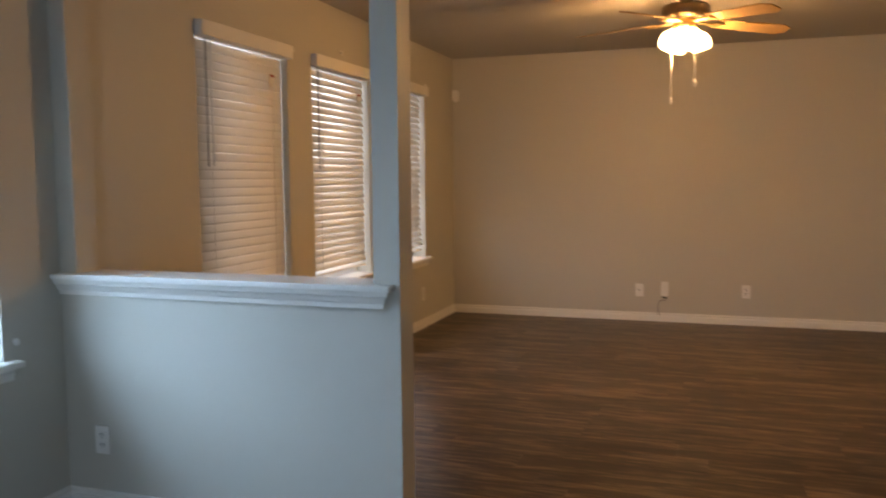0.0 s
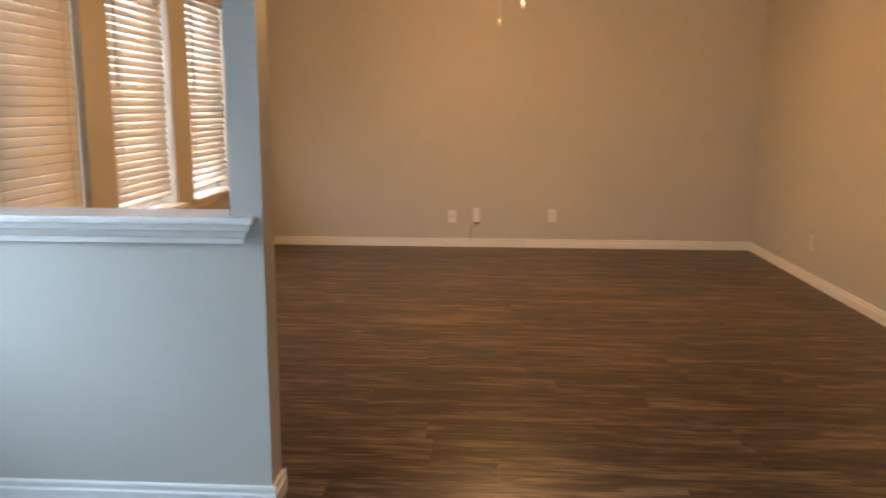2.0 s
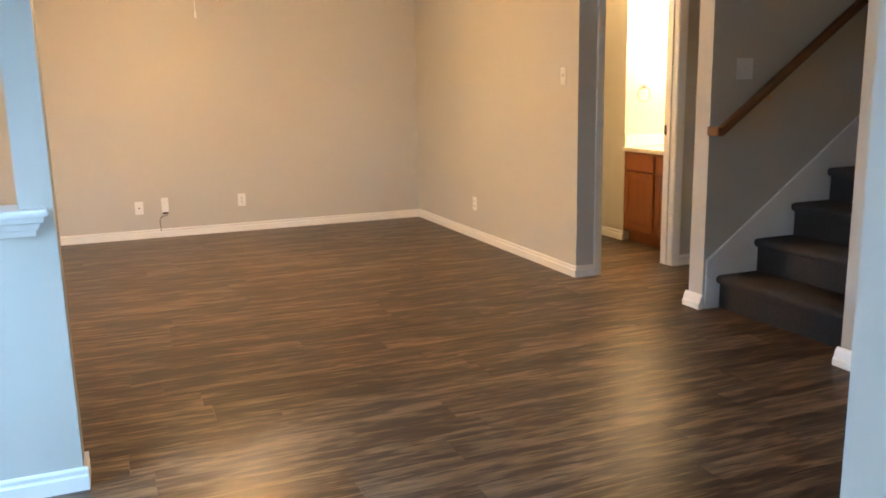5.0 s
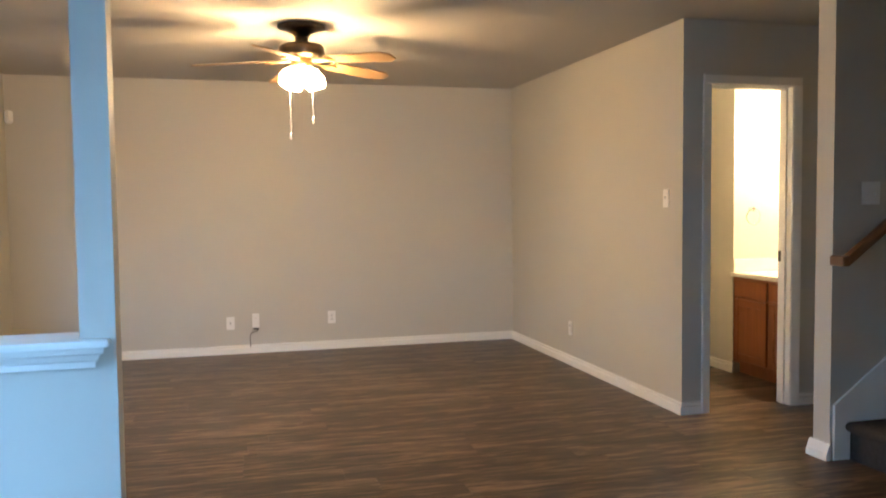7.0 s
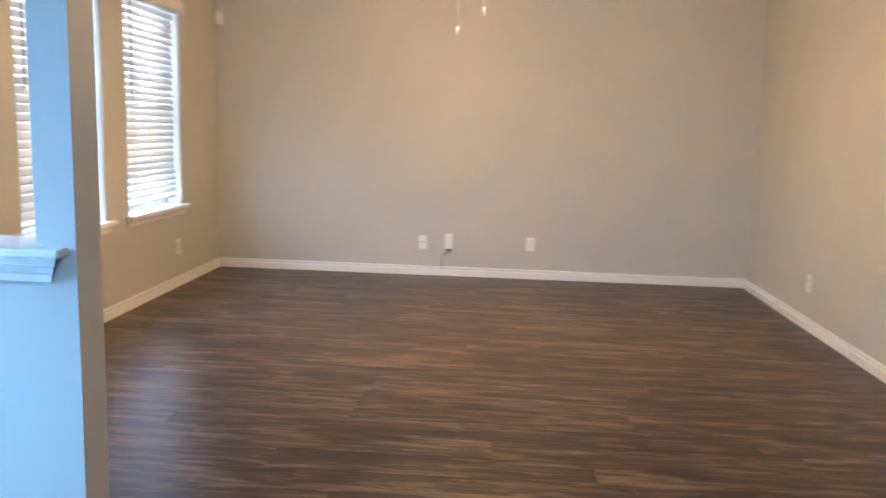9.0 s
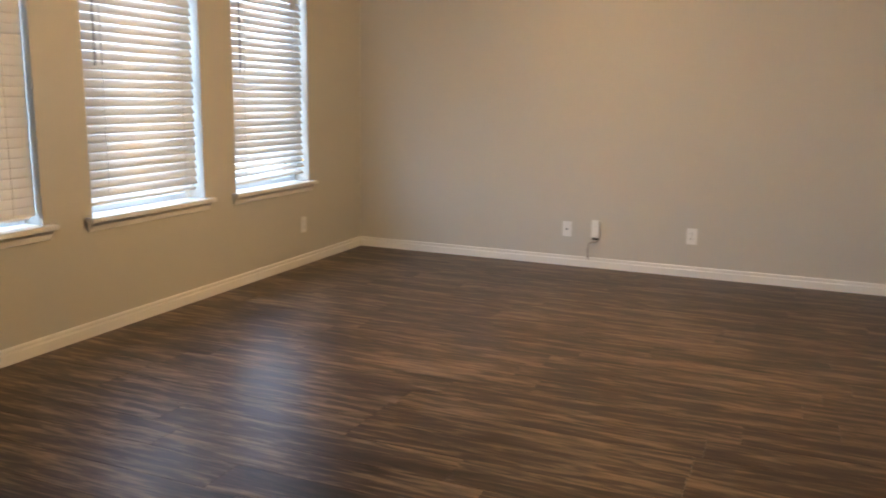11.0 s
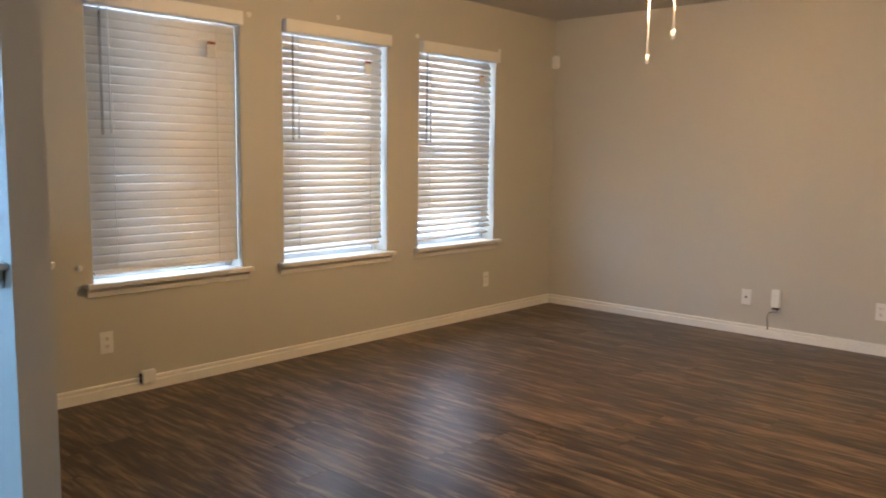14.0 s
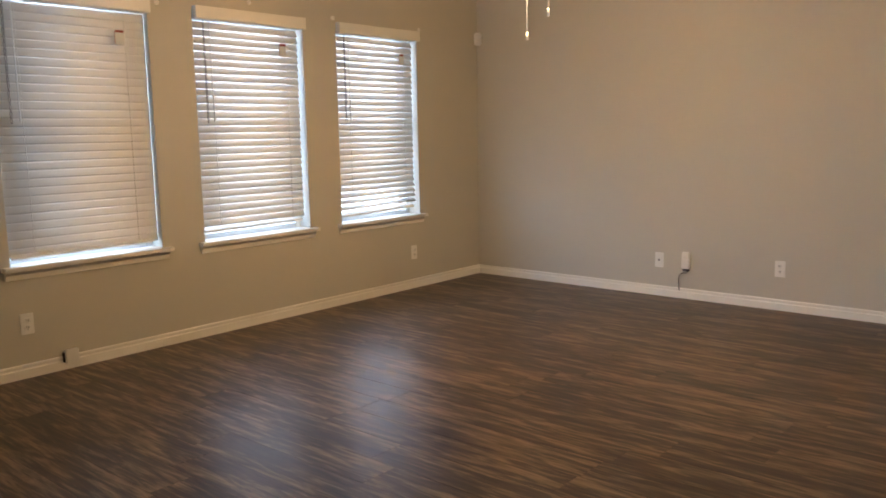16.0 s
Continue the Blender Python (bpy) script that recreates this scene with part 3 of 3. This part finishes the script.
# ---- small door to the bathroom ----
def bath_door():
    d = thing("door_1", "white painted door frame around the open bathroom doorway", "doorway", kind="structure", at=(DOOR[0], YD, 0))
    w, h = DOOR[1] - DOOR[0], DOOR[2]
    part("jamb", boxes(((-0.018, -0.002, 0), (0, 0.122, h))), TRIM, d)
    part("jamb", boxes(((w, -0.002, 0), (w + 0.018, 0.122, h))), TRIM, d)
    part("head_jamb", boxes(((-0.018, -0.002, h), (w + 0.018, 0.122, h + 0.018))), TRIM, d)
    part("stop", boxes(((w - 0.011, 0.045, 0), (w, 0.08, h))), TRIM, d)
    part("head_stop", boxes(((0, 0.045, h - 0.011), (w - 0.011, 0.08, h))), TRIM, d)
    prof = [(0, 0), (0.057, 0), (0.057, 0.018), (0.040, 0.016), (0.012, 0.010), (0.0, 0.008)]
    for s in (0, 1):
        bm = bmesh.new()
        rows = []
        for z in (0.0, h + 0.005):
            rows.append([bm.verts.new(((-0.005 - a) if s == 0 else (w + 0.005 + a), -b, z)) for a, b in prof])
        for i in range(len(prof)):
            bm.faces.new((rows[0][i], rows[0][(i + 1) % 6], rows[1][(i + 1) % 6], rows[1][i]))
        bm.faces.new(rows[0])
        bm.faces.new(rows[1])
        bmesh.ops.recalc_face_normals(bm, faces=bm.faces[:])
        part("casing", bm, TRIM, d)
    part("head_casing", boxes(((-0.062, -0.018, h + 0.005), (w + 0.062, 0, h + 0.062)), bevel=0.004), TRIM, d)
    part("hinge", tube([(0.002, 0.128, h - 0.22), (0.002, 0.128, h - 0.13)], 0.006, 8), BRASS, d)
    part("strike_plate", boxes(((w - 0.0135, 0.085, 0.93), (w - 0.0005, 0.105, 1.0))), DARK, d, "dark metal strike plate")


bath_door()


def vanity():
    v = thing("vanity_cabinet", "stained oak bathroom vanity cabinet with panelled doors", "cabinet", at=(5.52, -2.06, 0))
    part("body", boxes(((0.0, -0.86, 0.09), (0.595, 0, 0.752)), ((0.06, -0.86, 0), (0.595, 0, 0.09))), CABINET, v)
    for k in range(2):
        y1 = -0.025 - k * 0.415
        y0 = y1 - 0.385
        part("drawer_front", boxes(((-0.018, y0, 0.600), (-0.001, y1, 0.735)), bevel=0.005), CABINET, v)
        dr = part("door", boxes(((-0.018, y0, 0.115), (-0.001, y0 + 0.055, 0.585)), ((-0.018, y1 - 0.055, 0.115), (-0.001, y1, 0.585)),
                               ((-0.017, y0 + 0.055, 0.115), (-0.001, y1 - 0.055, 0.170)), ((-0.017, y0 + 0.055, 0.530), (-0.001, y1 - 0.055, 0.585)), bevel=0.003), CABINET, v)
        part("panel", boxes(((-0.010, y0 + 0.055, 0.170), (-0.002, y1 - 0.055, 0.530))), CABINET, dr)


vanity()


def vanity_top():
    v = thing("bathroom_countertop", "cream cultured marble vanity top with backsplash", "countertop", at=(5.52, -2.052, 0.752))
    part("slab", boxes(((-0.03, -0.868, 0), (0.597, 0, 0.032)), bevel=0.006, seg=2), COUNTER, v)
    part("side_splash", boxes(((-0.005, -0.018, 0.033), (0.58, 0, 0.13)), bevel=0.004), COUNTER, v)
    part("back_splash", boxes(((0.580, -0.868, 0.033), (0.597, -0.018, 0.13)), bevel=0.004), COUNTER, v)


vanity_top()


def towel_ring():
    v = thing("towel_ring", "chrome towel ring on the bathroom wall", "towel ring", at=(5.665, -2.05, 1.265))
    part("mount", tube([(0, 0, 0), (0, -0.045, 0)], 0.016, 12), CHROME, v)
    pts = [(0.0 + 0.06 * math.sin(a), -0.042, -0.06 + 0.06 * math.cos(a)) for a in [2 * math.pi * i / 28 for i in range(29)]]
    part("ring", tube(pts, 0.005, 8), CHROME, v)


towel_ring()


def vanity_light():
    v = thing("vanity_light", "lit bathroom light bar above the vanity", "wall lamp", at=(6.10, -2.5, 1.98))
    part("bar", boxes(((-0.04, -0.3, -0.05), (0, 0.3, 0.05)), bevel=0.006), CHROME, v)
    for y in (-0.2, 0, 0.2):
        bm = bmesh.new()
        bmesh.ops.create_uvsphere(bm, u_segments=16, v_segments=10, radius=0.055)
        bmesh.ops.translate(bm, vec=(-0.09, y, 0), verts=bm.verts[:])
        part("bulb", bm, BULB, v, "glowing round bulb")


vanity_light()


# ---- stairs ----
def stairs():
    s = tagged(thing("staircase", "carpeted staircase in mottled dark grey-brown", "stairs", at=(4.80, -4.06, 0)), kind="structure")
    rise, run = 0.193, 0.267
    for i in range(13):
        x, z = i * run, (i + 1) * rise
        bm = bmesh.new()
        prof = [(x, 0 if i == 0 else z - rise - 0.01), (x, z - 0.055), (x - 0.018, z - 0.045), (x - 0.030, z - 0.028), (x - 0.030, z - 0.014), (x - 0.020, z - 0.003), (x, z), (x + run + 0.01, z), (x + run + 0.01, 0 if i == 0 else z - rise - 0.01)]
        ends = [[bm.verts.new((a, y, b)) for a, b in prof] for y in (-0.018, -1.022)]
        n = len(prof)
        for k in range(n):
            bm.faces.new((ends[0][k], ends[0][(k + 1) % n], ends[1][(k + 1) % n], ends[1][k])).smooth = True
        bm.faces.new(ends[0][::-1])
        bm.faces.new(ends[1])
        bmesh.ops.recalc_face_normals(bm, faces=bm.faces[:])
        part("step", bm, CARPET, s)
    for y0, y1, x0 in ((-0.016, -0.001, -0.095), (-1.039, -1.024, -0.135)):
        bm = bmesh.new()
        sl = rise / run
        out = [(x0, 0), (x0, 0.285), (3.0, 0.285 + (3.0 + 0.08) * sl), (3.0, (3.0 - 0.08) * sl - 0.05), (0.25, 0)]
        lo = [bm.verts.new((a, y0, b)) for a, b in out]
        hi = [bm.verts.new((a, y1, b)) for a, b in out]
        bm.faces.new(lo)
        bm.faces.new(hi[::-1])
        for i in range(5):
            bm.faces.new((lo[i], hi[i], hi[(i + 1) % 5], lo[(i + 1) % 5]))
        bmesh.ops.recalc_face_normals(bm, faces=bm.faces[:])
        part("skirt_board", bm, TRIM, s, "white painted stair skirt board")


stairs()


def handrail():
    r = thing("handrail", "varnished oak handrail sloping up the stair wall", "handrail", at=(4.71, -4.06, 1.028))
    sl = 0.193 / 0.267
    L = 3.2
    bm = bmesh.new()
    prof = [(-0.022, -0.028), (0.022, -0.028), (0.026, 0.0), (0.020, 0.024), (0.0, 0.032), (-0.020, 0.024), (-0.026, 0.0)]
    ends = [[bm.verts.new((a, -0.072 + u, a * sl + v)) for u, v in prof] for a in (0, L)]
    for k in range(7):
        bm.faces.new((ends[0][k], ends[0][(k + 1) % 7], ends[1][(k + 1) % 7], ends[1][k]))
    bm.faces.new(ends[0][::-1])
    bm.faces.new(ends[1])
    bmesh.ops.recalc_face_normals(bm, faces=bm.faces[:])
    part("rail", bm, RAILWOOD, r)
    part("return", boxes(((-0.04, -0.098, -0.03), (0.003, -0.0, 0.022)), bevel=0.006), RAILWOOD, r, "short oak rail return to the wall")
    for a in (0.35, 1.6, 2.8):
        part("bracket", tube([(a, 0, a * sl - 0.09), (a, -0.05, a * sl - 0.09), (a, -0.072, a * sl - 0.03)], 0.007, 8), BRASS, r)


handrail()


# ---- floor planks ----
floor = structure("floor", boxes(((-0.21, -9.35, -0.12), (6.12, 0.15, -0.0065)), ((6.12, -6.52, -0.12), (8.12, 0.15, -0.0065))), SUBFLOOR, "dark brown wood-look vinyl plank floor", "floor")
PW, PL, GAP = 0.182, 1.22, 0.0006


def plank_bm(x0, x1, y0, y1):
    bm = bmesh.new()
    c = 0.0006
    lo = [bm.verts.new((x, y, -0.0065)) for x, y in ((x0, y0), (x1, y0), (x1, y1), (x0, y1))]
    md = [bm.verts.new((x, y, -c)) for x, y in ((x0, y0), (x1, y0), (x1, y1), (x0, y1))]
    hi = [bm.verts.new((x, y, 0)) for x, y in ((x0 + c, y0 + c), (x1 - c, y0 + c), (x1 - c, y1 - c), (x0 + c, y1 - c))]
    bm.faces.new(hi)
    for p, q in ((lo, md), (md, hi)):
        for i in range(4):
            bm.faces.new((p[i], p[(i + 1) % 4], q[(i + 1) % 4], q[i]))
    return bm


bm = plank_bm(0, PL - GAP, 0, PW - GAP)
plank_mesh = bpy.data.meshes.new("plank")
bm.to_mesh(plank_mesh)
bm.free()
plank_mesh.materials.append(PLANK)
rest = bmesh.new()
rnd = random.Random(4)
count = 0
for r in range(51):
    y = -r * PW - PW
    shift = rnd.uniform(0, PL)
    for k in range(-1, 8):
        x = k * PL + shift - 0.4
        east = 8.05 if y > -6.5 else 6.05
        x0, x1 = max(x, -0.15), min(x + PL, east)
        if x1 - x0 < 0.03:
            continue
        near = x < 4.9 and y > -8.4 and count < 300
        if near and x0 == x and x1 == x + PL:
            o = new("plank", plank_mesh)
            o.location = (x, y, 0)
            o.parent = floor
            count += 1
        elif near:
            o = part("plank", plank_bm(0, x1 - x0 - GAP, 0, PW - GAP), PLANK, floor)
            o.location = (x0, y, 0)
            count += 1
        else:
            tmp = plank_bm(x0, x1 - GAP, y, y + PW - GAP)
            me = bpy.data.meshes.new("tmp")
            tmp.to_mesh(me)
            tmp.free()
            rest.from_mesh(me)
            bpy.data.meshes.remove(me)
o = part("plank_field", rest, PLANK, floor, "dark brown vinyl planks farther off")
o["kind"] = "stuff"
